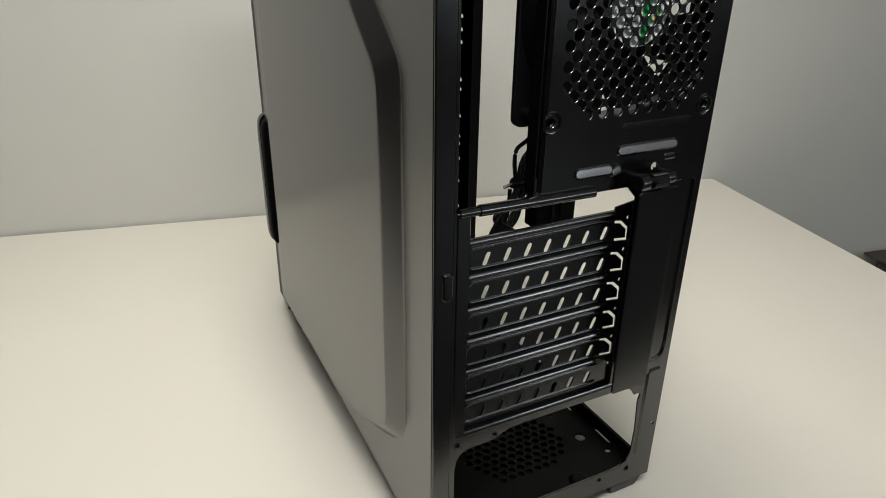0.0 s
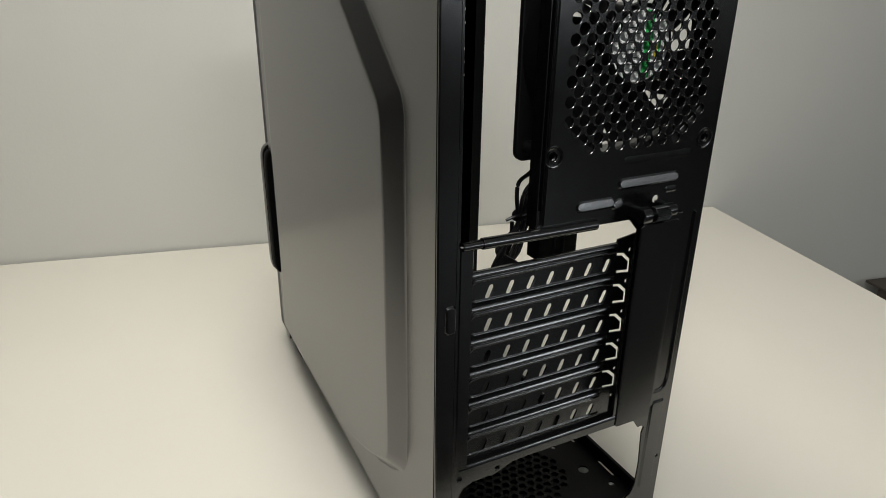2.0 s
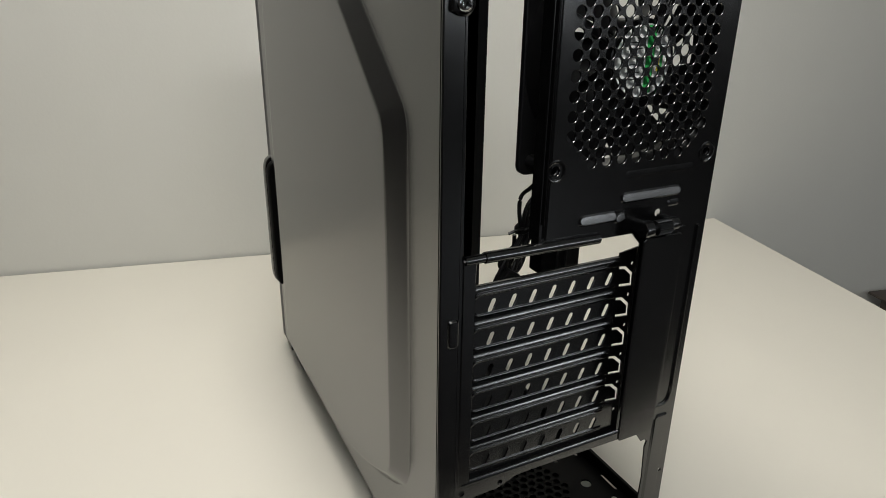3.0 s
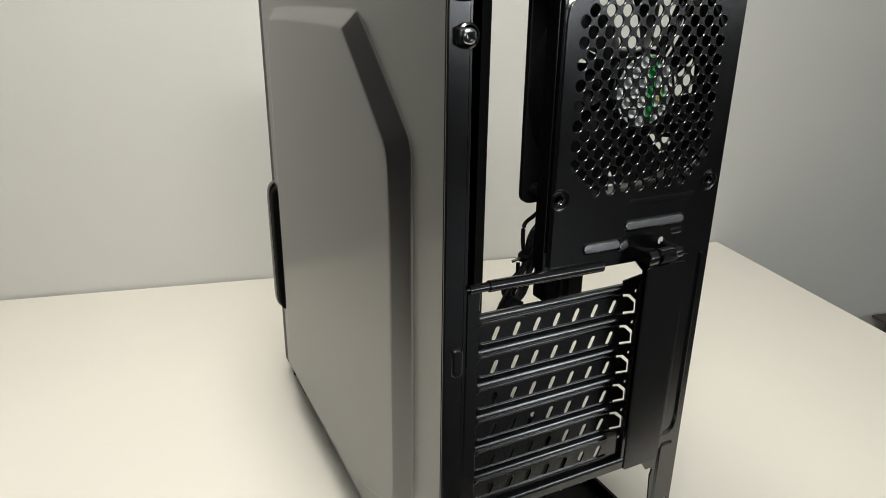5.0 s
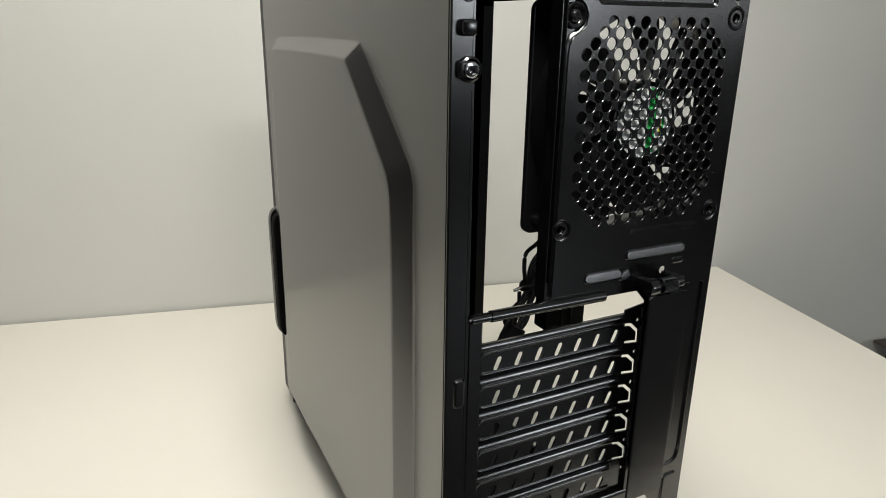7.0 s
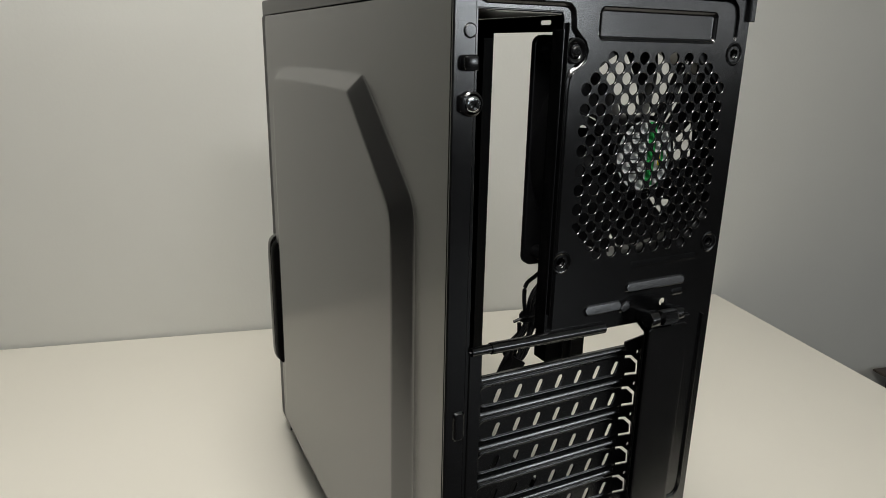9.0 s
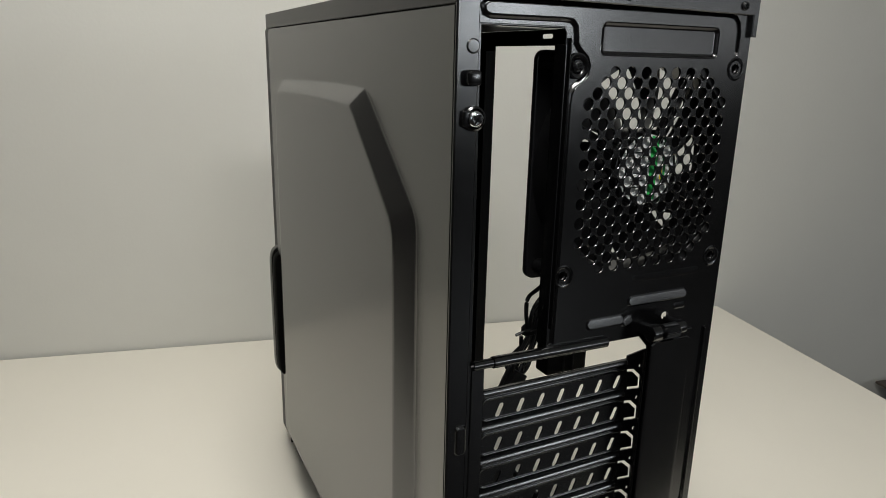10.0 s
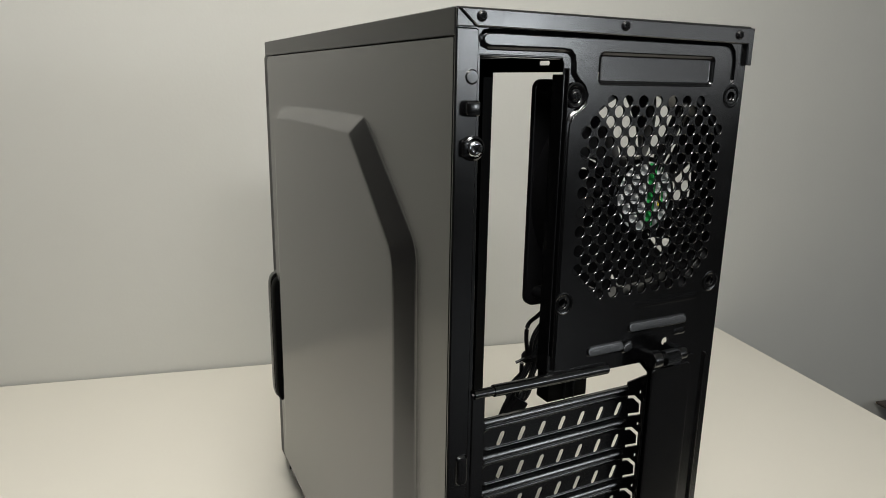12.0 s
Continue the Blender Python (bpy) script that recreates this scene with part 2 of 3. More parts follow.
def lathe(bm, profile, place, n=24):
    """A turned shape: profile of (radius, along), place(x, y, along)."""
    rings = []
    for r, d in profile:
        rings.append([bm.verts.new(place(r * math.cos(2 * math.pi * k / n), r * math.sin(2 * math.pi * k / n), d)) for k in range(n)])
    for a, b in zip(rings, rings[1:]):
        bridge(bm, a, b)
    bm.faces.new(rings[0])
    bm.faces.new(rings[-1])
    return bm


# ---- the room ----
def setting(name, bm, mat, label, category):
    ob = part(name, bm, mat)
    ob.matrix_world = ROOM
    return tagged(ob, label, category, kind="structure")


FLOOR_Z = -0.74
setting("wall_north", block(-2.4, 4.2, 0.004, 0.12, FLOOR_Z, 1.9), WALL, "off-white painted wall behind the table", "wall")
# walls out of view, coloured dark to keep reflections on the case down
south = lambda u, v, d: Vector((u * MM, -4.6 + d * MM, v * MM))
setting("wall_south", sheet(bmesh.new(), [(-2400, FLOOR_Z * 1000), (4200, FLOOR_Z * 1000), (4200, 1900), (-2400, 1900)], [rounded(*FILL_WINDOW_2, 5)], south, 0, -120, 2), DIM_WALL, "unseen grey-brown wall across the room, dark to dim reflections, with an added window", "wall")
setting("fill_window_2", sheet(bmesh.new(), rounded(*FILL_WINDOW_2, 5), [rounded(FILL_WINDOW_2[0] + 50, FILL_WINDOW_2[1] - 50, FILL_WINDOW_2[2] + 50, FILL_WINDOW_2[3] - 50, 4)], south, -20, -60, 3), EDGE, "white frame of an unseen window added across the room", "window")
west = lambda u, v, d: Vector((-2.4 + d * MM, u * MM, v * MM))
setting("wall_west", sheet(bmesh.new(), [(-4600, FLOOR_Z * 1000), (4, FLOOR_Z * 1000), (4, 1900), (-4600, 1900)], [rounded(*FILL_WINDOW, 5)], west, 0, -120, 2), DIM_WALL, "unseen grey-brown side wall, dark to dim reflections, with an added window", "wall")
setting("fill_window_1", sheet(bmesh.new(), rounded(*FILL_WINDOW, 5), [rounded(FILL_WINDOW[0] + 50, (FILL_WINDOW[0] + FILL_WINDOW[1]) / 2 - 20, FILL_WINDOW[2] + 50, FILL_WINDOW[3] - 50, 4), rounded((FILL_WINDOW[0] + FILL_WINDOW[1]) / 2 + 20, FILL_WINDOW[1] - 50, FILL_WINDOW[2] + 50, FILL_WINDOW[3] - 50, 4)], west, -40, -90, 3), EDGE, "white frame of an unseen window added in the side wall", "window")
east = lambda u, v, d: Vector((4.2 + d * MM, u * MM, v * MM))
setting("wall_east", sheet(bmesh.new(), [(-4600, FLOOR_Z * 1000), (120, FLOOR_Z * 1000), (120, 1900), (-4600, 1900)], [rounded(*FILL_WINDOW_3, 5)], east, 0, 120, 2), DIM_WALL, "unseen grey-brown side wall, dark to dim reflections, with an added low window", "wall")
setting("fill_window_3", sheet(bmesh.new(), rounded(*FILL_WINDOW_3, 5), [rounded(FILL_WINDOW_3[0] + 50, FILL_WINDOW_3[1] - 50, FILL_WINDOW_3[2] + 50, FILL_WINDOW_3[3] - 50, 4)], east, 20, 60, 3), EDGE, "white frame of an unseen low window added in the side wall", "window")
setting("floor", block(-2.4, 4.2, -4.6, 0.004, FLOOR_Z - 0.05, FLOOR_Z), WOOD, "dark brown wooden floor below the table", "floor")
setting("ceiling", block(-2.5, 4.3, -4.7, 0.12, 1.9, 1.95), CEILING, "white painted ceiling", "ceiling")

table = thing("table", "cream-white laminate table pushed against the wall", "table", ROOM)
part("tabletop", block(-1.7, 0.0, -0.73, 0.0, -0.028, 0.0, bevel=0.0015), TABLE, table)
for lx in (-1.64, -0.08):
    for ly in (-0.67, -0.07):
        part("leg", block(lx - 0.02, lx + 0.02, ly - 0.02, ly + 0.02, FLOOR_Z, -0.028, bevel=0.003), LEGS, table)


# body of the added overhead fill lamp, never in view
pendant = thing("fill_pendant", "unseen white square fill lamp added over the table, tilted, switched on", "lamp", pose(*FILL_PENDANT, FILL_PENDANT_TILT, 0, -16))
part("shade", sheet(bmesh.new(), rounded(-235, 235, -235, 235, 12), [rounded(-220, 220, -220, 220, 8)], flat, 0, 60, 2), EDGE, pendant)
part("top_plate", block(-0.234, 0.234, -0.234, 0.234, 0.0605, 0.068, bevel=0.002), EDGE, pendant)
part("diffuser", block(-0.2198, 0.2198, -0.2198, 0.2198, 0.006, 0.012), GLOW, pendant)
bm = rod(bmesh.new(), (0, 0, 0), (0, 0, 1.9 - FILL_PENDANT[2] - 0.053), 0.004)
bm.transform(pose(0, 0, 0.068) @ pose(0, 0, 0, -FILL_PENDANT_TILT))
part("cord", bm, CABLE, pendant)

# fixture made up for the front fill, out of view
front_fill_thing = thing("front_fill_fixture", "short white fill light added above the camera, unseen, switched on", "strip light", pose(*FRONT_FILL) @ FRONT_FILL_TURN)
part("housing", block(-0.27, 0.27, -0.06, 0.06, -0.045, 0.0, bevel=0.006), EDGE, front_fill_thing)
for sx in (-0.2, 0.2):
    bm = rod(bmesh.new(), (0, 0, 0), (0, 0, 1.9 - FRONT_FILL[2]), 0.003)
    bm.transform(pose(sx, 0, -0.002) @ FRONT_FILL_TURN.inverted())
    part("cord", bm, EDGE, front_fill_thing)
part("tube", rod(bmesh.new(), (-0.25, 0, -0.064), (0.25, 0, -0.064), 0.013), GLOW, front_fill_thing)

radiator = thing("radiator", "dark brown radiator cover of level slats against the wall", "radiator", ROOM)
part("cover_top", block(0.372, 1.15, -0.072, -0.004, -0.183, -0.178, bevel=0.0015), BROWN, radiator)
for x in (0.378, 0.62, 0.87, 1.12):
    part("upright", block(x, x + 0.02, -0.06, -0.03, -0.66, -0.184, bevel=0.002), BROWN, radiator)
for k in range(52):
    z = -0.655 + 0.0091 * k
    part("slat", block(0.374, 1.14, -0.07, -0.0605, z, z + 0.0052, bevel=0.001), BROWN, radiator)
part("cover_base", block(0.374, 1.14, -0.07, -0.004, -0.74, -0.66, bevel=0.003), BROWN, radiator)


# ---- the computer case ----
case = thing("computer_case", "black steel tower computer case, open side, standing on the table", "computer case")
FX, FZ, P = 117.8, 342.9, 20.2
S1 = 232.4


# edge of the raised field round the fan, from the open side over the top and down beside the port opening
GROOVE_TOP = [(100, 424.3), (161, 424.1), (166.5, 422.6), (169.6, 419.4), (171, 414.5), (171.2, 404), (170.2, 402.6), (169.2, 402.6)]
FIELD_EDGE = [(168.3, 404), (168.2, 414.2), (166.8, 418.8), (164.4, 420.9), (160.5, 421.6), (100, 421.8), (18, 421.8), (15.2, 421.4), (13.8, 419.9), (14.4, 417.8), (17, 416.8), (57, 416.9), (61, 416.4), (63.6, 414), (64.4, 410), (64.7, 405.9), (66.9, 403.2), (70.8, 400), (72.8, 395.6), (71.9, 390.9), (68.5, 387.9), (64.8, 385.6), (63.2, 382), (62.6, 376), (62.2, 250)]


def flank(path, wide, d0, d1, steps=6):
    """A pressed step along an open line: depth d0 on the line, falling to d1 on its right, rounded at both rims."""
    bm = bmesh.new()
    rows = []
    for i, c in enumerate(path):
        c = Vector(c)
        e = (c - Vector(path[i - 1])).normalized() if i else (Vector(path[1]) - c).normalized()
        f = (Vector(path[i + 1]) - c).normalized() if i + 1 < len(path) else e
        n1, n2 = Vector((e.y, -e.x)), Vector((f.y, -f.x))
        n = (n1 + n2) / max(0.6, 1 + n1.dot(n2))
        row = []
        for k in range(steps + 1):
            t = k / steps
            p = c + n * (wide * t)
            row.append(bm.verts.new(rear(p.x, p.y, d0 + (d1 - d0) * (t * t * (3 - 2 * t)))))
        rows.append(row)
    for a, b in zip(rows, rows[1:]):
        for k in range(steps):
            bm.faces.new((a[k], a[k + 1], b[k + 1], b[k]))
    return bm


def rear_panel():
    holes = [[(12, 412.5), (10.8, 413), (10.8, 424.3)] + GROOVE_TOP + FIELD_EDGE + [(58.5, 248.5), (122, 247.5), (129, 240), (129, 107.5), (14, 107.5), (13, 250)],
             [(14.8, 42), (14.8, 82), (16, 89), (19, 93.6), (25, 95.6), (40, 96), (46, 98.2), (52, 100.6), (60, 101.4), (138, 101), (148.5, 99), (153, 92.6), (156, 93), (158.4, 91), (157.2, 86.5), (159, 60), (158.4, 42), (155, 34), (149, 31), (142, 30), (30, 30), (22, 32), (17, 37)]]
    for k in range(21):
        z = 392.6 - 5.0 * k
        for i in range(-6, 6):
            x = 118.2 + 10.0 * i + (0 if k % 2 == 0 else 5.0)
            dx, dz = abs(x - 118.2), abs(z - 342.6)
            if dx < 46 and dx + dz < 82:
                holes.append(ring(x, z, 3.05, 14))
    for sx in (-1, 1):
        for sz in (-1, 1):
            holes.append(ring(FX + sx * 52.5, FZ + sz * 52.5, 2.6, 14))
    holes.append(rounded(78, 155.5, 400.5, 416, 3))
    holes += [ring(156.5, 26.2, 2.2, 10), ring(132, 25, 1.8, 10), ring(15.6, 101, 2.0, 10), ring(41.8, 100, 1.8, 10), ring(175, 61, 1.2, 8), ring(157.5, 101.5, 2.0, 10), ring(139.6, 257.6, 2.4, 12)]
    bm = sheet(bmesh.new(), [(1, 13), (179, 13), (179, 425.4), (1, 425.4)], holes, rear, 0, 1.2)
    return part("rear_panel", bm, STEEL, case, "black textured steel back with a round-holed fan grille")


rear_panel()

bm = emboss(bmesh.new(), rounded(78, 155.5, 400.5, 416, 3), rear, 0.0, 1.4, 2.2)
part("pressed_recess", bm, STEEL, case, sharp=60)
for name, outline, h in (
        ("pressed_rib", capsule(132.5, 270.0, 45, 6.6, 0), 1.5),
        ("pressed_rib", capsule(96, 260.3, 27, 6.6, 0), 1.5),
        ("pressed_rib", capsule(111.5, 258.6, 9, 6.2, 20), 1.4),
        ("pressed_rib", capsule(137, 283, 50, 4.5, 0), 0.3),
        ("pressed_rib", capsule(150, 262.5, 10, 4, 0), 0.5)):
    low = min(v for u, v in outline)
    high = max(v for u, v in outline)
    # the pressing leans: nothing at its upper edge, most near its lower edge
    lean = lambda u, v, d, h=h, low=low, high=high: rear(u, v, -h * (d if d < 1 else min(1.0, 0.12 + 1.05 * (high - v) / (high - low))))
    bm = bmesh.new()
    outline = offset(outline, 0)
    rows = [[bm.verts.new(lean(u, v, 0)) for u, v in outline], [bm.verts.new(lean(u, v, 1)) for u, v in offset(outline, -1.1)]]
    bridge(bm, *rows)
    bm.faces.new(rows[1])
    bmesh.ops.bevel(bm, geom=[e for e in bm.edges if all(v in rows[1] for v in e.verts)], offset=0.0004, segments=2, affect="EDGES", profile=0.5)
    part(name, bm, STEEL, case, sharp=60)

# raised surround of the port opening, with the bulge round the upper fan screw
surround = [(10.6, 412.4), (57, 412.4), (58.4, 410), (58.4, 250), (62.4, 250)] + [(u + 0.4, v + 0.2) for u, v in FIELD_EDGE[:8:-1]] + [(16, 421.4), (17, 424.6), (10.6, 424.6)]
part("port_surround", sheet(bmesh.new(), surround, [], rear, 1.4, 2.2, 0.2), STEEL, case)
part("groove_floor", sheet(bmesh.new(), stroke([(17.2, 423), (100, 423), (160.5, 422.9), (165.5, 421.6), (168.4, 418.6), (169.7, 414.2), (169.9, 401)], 4.2), [], rear, 1.4, 2.1, 0.2), STEEL, case)
part("field_flank", flank(FIELD_EDGE, 2.2, 0.0, 1.42), STEEL, case, sharp=70)
part("port_flange", block(0.0573, 0.0585, 0.0, 0.009, 0.252, 0.405, bevel=0.0004), STEEL, case)
part("port_flange", block(0.0592, 0.0601, -0.0012, 0.0016, 0.262, 0.408, bevel=0.0004), STEEL, case)
part("port_flange", block(0.0105, 0.0118, 0.0012, 0.013, 0.11, 0.4115, bevel=0.0004), STEEL, case)
part("port_flange", block(0.012, 0.0575, 0.0012, 0.010, 0.4120, 0.4132, bevel=0.0004), STEEL, case)
RAIL = ((2.4, 1.5), (1.0, 1.5), (0.55, 1.4), (0.25, 1.15), (-0.18, -0.1), (-0.3, -0.5), (-0.2, -0.85), (0.2, -1.1), (2.4, -1.15))


def rail(x0, x1, z, grow=1.0):
    """A folded edge with a sloping upper face and rounded ends."""
    bm = bmesh.new()
    rows = []
    for x, k in ((x0, 0.35), (x0 + 0.7, 0.8), (x0 + 1.8, 1), (x1 - 1.8, 1), (x1 - 0.7, 0.8), (x1, 0.35)):
        rows.append([bm.verts.new(rear(x, z + v * grow * (0.5 + 0.5 * k), 2.4 + (d - 2.4) * k * grow)) for d, v in RAIL])
    for a, b in zip(rows, rows[1:]):
        bridge(bm, a, b)
    bm.faces.new(rows[0])
    bm.faces.new(rows[-1])
    return bm


def slot_cover(k):
    top = S1 - P * k
    holes = [capsule(32.6 + 13.1 * i, top - 12.6, 8.6, 3.2, 68) for i in range(7)]
    z0, z1 = top - P + (1.2 if k < 5 else -4), top + 1.0
    bm = sheet(bmesh.new(), [(15, z0), (118, z0), (118, z1), (15, z1)], holes, rear, 2.6, 3.6, 0.2)
    cover = part("slot_cover", bm, STEEL, case, "perforated black expansion slot cover")
    # the raised rail along its upper edge
    part("rail", rail(19, 116.5, top), STEEL, cover, sharp=40)
    # pressed frame round the holes
    frame_line = stroke([(118, top - 17.2), (24, top - 17.2), (20.4, top - 15), (20.4, top - 7), (24, top - 4.6), (118, top - 4.6)], 2.6)
    part("pressed_frame", emboss(bmesh.new(), frame_line, rear, 2.6, 2.0, 1.2), STEEL, cover, sharp=70)


for k in range(6):
    slot_cover(k)

gaps = []
for k in range(6):
    top = S1 - P * k
    if k < 5:
        gaps.append(stroke([(118.4, top - 6.9), (123, top - 7.6), (128.4, top - 12.6), (128.6, top - 19.4), (119.6, top - 18.4)], 1.8))
    gaps.append(ring(128.0, top - 5.6 - 0.3 * k, 0.95, 8, 1.4))
part("slot_end_strip", sheet(bmesh.new(), [(117.6, 106), (134, 106), (134, 233), (131, 237), (117.6, 235)], gaps, rear, 3.0, 4.0, 0.15), STEEL, case)
part("slot_frame", sheet(bmesh.new(), [(12.6, 106), (20.5, 106), (20.5, 250), (12.6, 250)], [], rear, -0.6, 2.4, 0.6), STEEL, case)
part("slot_sill", rail(13.5, 136, 108, 1.25), STEEL, case, sharp=60)
bm = rod(bmesh.new(), rear(13.5, 250, -0.6), rear(24.5, 250, -0.6), 0.0024)
part("cross_bar", bm, STEEL, case)
bm = rod(bmesh.new(), rear(24.8, 250, -0.6), rear(97, 249, -0.6), 0.0031)
part("cross_bar", bm, STEEL, case)

# lock over the slot screws
bm = sheet(bmesh.new(), rounded(119.5, 147.5, 112.5, 249, 2.5), [], rear, -13, -11.8, 0.5)
lock = part("slot_lock", bm, STEEL, case, "long black slot lock with a thumbscrew")
part("lock_wall", block(0.1461, 0.1477, -0.0119, 0.0, 0.114, 0.247, bevel=0.0007), STEEL, lock)
part("lock_foot", block(0.1335, 0.162, -0.0012, 0.0, 0.1085, 0.247, bevel=0.0005), STEEL, lock)
bm = lathe(bmesh.new(), [(0.0014, 0), (0.0028, 0.0005), (0.0028, 0.006), (0.0014, 0.0065)], lambda x, y, d: Vector((0.124 + d, -0.012 + x, 0.2545 + y)), 20)
part("thumbscrew_neck", bm, STEEL, lock)


def knurled(r, n=28):
    bm = bmesh.new()
    a, b = [], []
    for k in range(n * 2):
        q = r if k % 2 else r * 0.86
        t = math.pi * k / n
        a.append(bm.verts.new((0.1265, -0.0125 + q * math.cos(t), 0.2542 + q * math.sin(t))))
        b.append(bm.verts.new((0.1365, -0.0125 + q * math.cos(t), 0.2542 + q * math.sin(t))))
    bridge(bm, a, b)
    bm.faces.new(a)
    bm.faces.new(b)
    return bm


part("thumbscrew", knurled(0.0045), STEEL, lock, sharp=20)
for x0, x1, r, up in ((0.1185, 0.1258, 0.0049, 0.2536), (0.1372, 0.1440, 0.0040, 0.2544)):
    bm = lathe(bmesh.new(), [(r * 0.7, x0), (r * 0.94, x0 + 0.0006), (r, x0 + 0.0016), (r, x1 - 0.0014), (r * 0.9, x1 - 0.0004), (r * 0.7, x1)], lambda a, b, d: Vector((d, -0.0105 + a, up + b)), 24)
    part("lug", bm, STEEL, lock, sharp=40)
    part("lug_post", block(x0 + 0.001, x1 - 0.001, -0.0105, 0.0, up - 0.003, up + 0.003, bevel=0.0006), STEEL, lock)

# pressed groove beside the lock
groove = [(160, 118.5), (168, 118.5), (171, 121.5), (172.5, 128), (172.5, 246)]
part("pressed_groove", emboss(bmesh.new(), stroke(groove, 2.2), rear, 0, -1.5, 0.9), STEEL, case)

part("pressed_post", emboss(bmesh.new(), rounded(161, 173.5, 36, 111, 3), rear, 0, -1.2, 1.6), STEEL, case)

# left column of the rear face
part("edge_strip", sheet(bmesh.new(), [(-0.9, 14), (10.5, 14), (10.5, 422.4), (9.4, 423.6), (-0.9, 423.6)], [], rear, -1.6, 0, 0.7), STEEL, case)
part("edge_tab", emboss(bmesh.new(), rounded(3.4, 10.2, 202, 219, 2.4), rear, -1.6, -3.0, 1.3), STEEL, case)
part("pressed_dot", emboss(bmesh.new(), ring(7.2, 403, 3.4, 16), rear, -1.6, -2.2, 0.7), STEEL, case)
part("catch", block(0.003, 0.0105, -0.006, 0.0, 0.386, 0.393, bevel=0.0018), STEEL, case)
part("catch", block(0.002, 0.0105, -0.004, 0.0, 0.368, 0.376, bevel=0.0015), STEEL, case)


def screw(at, r, mat, label, parent=case):
    """A cross-head screw whose head looks out of the rear face."""
    x, y, z = at
    place = lambda a, b, d: Vector((x + a, y + d, z + b))
    bm = lathe(bmesh.new(), [(r * 0.96, 0.0012), (r, 0.0003), (r * 0.86, -0.0005), (r * 0.6, -0.0009), (r * 0.5, -0.0009), (r * 0.2, -0.0002)], place, 24)
    ob = part("screw", bm, mat, parent, label, sharp=40)
    for turn in (35, 125):
        bm = block(-r * 0.62, r * 0.62, -0.0011, -0.0004, -r * 0.13, r * 0.13)
        bm.transform(Matrix.Translation((x, y, z)) @ Matrix.Rotation(radians(turn), 4, "Y"))
        part("cross_slot", bm, PLASTIC, ob)
    return ob


part("screw_seat", lathe(bmesh.new(), [(0.0056, 0.003), (0.0056, -0.0012), (0.0046, -0.0018), (0.0040, 0.0)], lambda a, b, d: Vector((0.0082 + a, -0.0022 + d, 0.372 + b)), 22), STEEL, case)
screw((0.0082, -0.0052, 0.372), 0.0037, CHROME, "bright zinc-plated screw")
screw((0.0653, -0.0004, 0.3954), 0.0027, DARK_SCREW, "blackened cross-head fan screw")
for sx, sz in ((10.9, 428.4), (90.4, 428.2), (168.5, 427.4)):
    screw((sx * MM, -0.0032, sz * MM), 0.0024, DARK_SCREW, "small blackened cap screw")
for sx in (-1, 1):
    for sz in (-1, 1):
        bm = lathe(bmesh.new(), [(0.0062, -0.0001), (0.0054, -0.0004), (0.0044, -0.0002), (0.0034, 0.0006), (0.0027, 0.0014)], lambda a, b, d: Vector((FX * MM + sx * 0.0525 + a, d, FZ * MM + sz * 0.0525 + b)), 22)
        bm.faces.ensure_lookup_table()
        bmesh.ops.delete(bm, geom=[bm.faces[-1], bm.faces[-2]], context="FACES_ONLY")
        part("screw_dimple", bm, STEEL, case)

# closed side panel with its raised field
def side_panel():
    bm = bmesh.new()
    plain = [(0.4, 14.5), (60, 18), (120, 21.5), (200, 24.6), (300, 27.4), (355, 28), (358, 31), (358, 415), (354, 419.4), (0.4, 419.4)]
    # the field's foot line and, corner by corner, its crest line
    pairs = [((37, 94), (49, 98)), ((39, 86), (50.5, 92)), ((44, 78), (54, 86)), ((58, 68), (66, 78)), ((92, 52), (98, 64)), ((144, 36), (148, 50)), ((300, 34), (292, 48)), ((343, 44), (312, 60)), ((349, 100), (306, 104)),
             ((344, 345), (304, 348)), ((322, 374), (300, 364)), ((304, 380.5), (292, 370)), ((114, 381.5), (119, 370.5)), ((109, 379.5), (114.5, 368)), ((46, 328), (58, 318)),
             ((38.5, 319), (51.5, 311)), ((35.5, 306), (49.5, 301)), ((35.5, 160), (48.8, 160))]
    if area([p[0] for p in pairs]) < 0:
        pairs = pairs[::-1]
    pairs = list(zip(soften([p[0] for p in pairs]), soften([p[1] for p in pairs])))
    lips = [p[0] for p in pairs]
    verts = fill(bm, [offset(plain, 0), lips], side, 1.2)
    last = verts[1]
    steps = ((0.05, 0.02), (0.13, 0.1), (0.86, 0.92), (0.94, 0.98), (1.0, 1.0))
    for t, h in steps:
        lp = [(p[0] + (q[0] - p[0]) * t, p[1] + (q[1] - p[1]) * t) for p, q in pairs]
        d = 1.2 + 8.5 * h
        cur = fill(bm, [lp], side, d)[0] if t == 1 else [bm.verts.new(side(u, v, d)) for u, v in lp]
        bridge(bm, last, cur)
        last = cur
    back = [bm.verts.new(side(u, v, 0)) for u, v in offset(plain, 0)]
    bridge(bm, verts[0], back)
    bm.faces.new(back)
    return part("side_panel", bm, GREY, case, "satin grey steel side panel with a raised field", sharp=25)


side_panel()

# cap
bm = bmesh.new()
box(bm, -0.0012, 0.1795, -0.0012, 0.364, 0.4262, 0.4322, bevel=0.0011, seg=3)
box(bm, -0.0014, 0.0006, -0.0009, 0.3643, 0.4202, 0.4318, bevel=0.0005, seg=2)
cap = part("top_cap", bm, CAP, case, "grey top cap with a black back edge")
part("rear_edge", sheet(bmesh.new(), [(0.4, 431.4), (8.8, 424.2), (60, 424), (176.2, 423), (176.6, 412), (180.2, 412), (180.2, 431.2)], [], rear, -2.6, -1.3, 0.5), STEEL, cap, "black steel back edge with three screws")
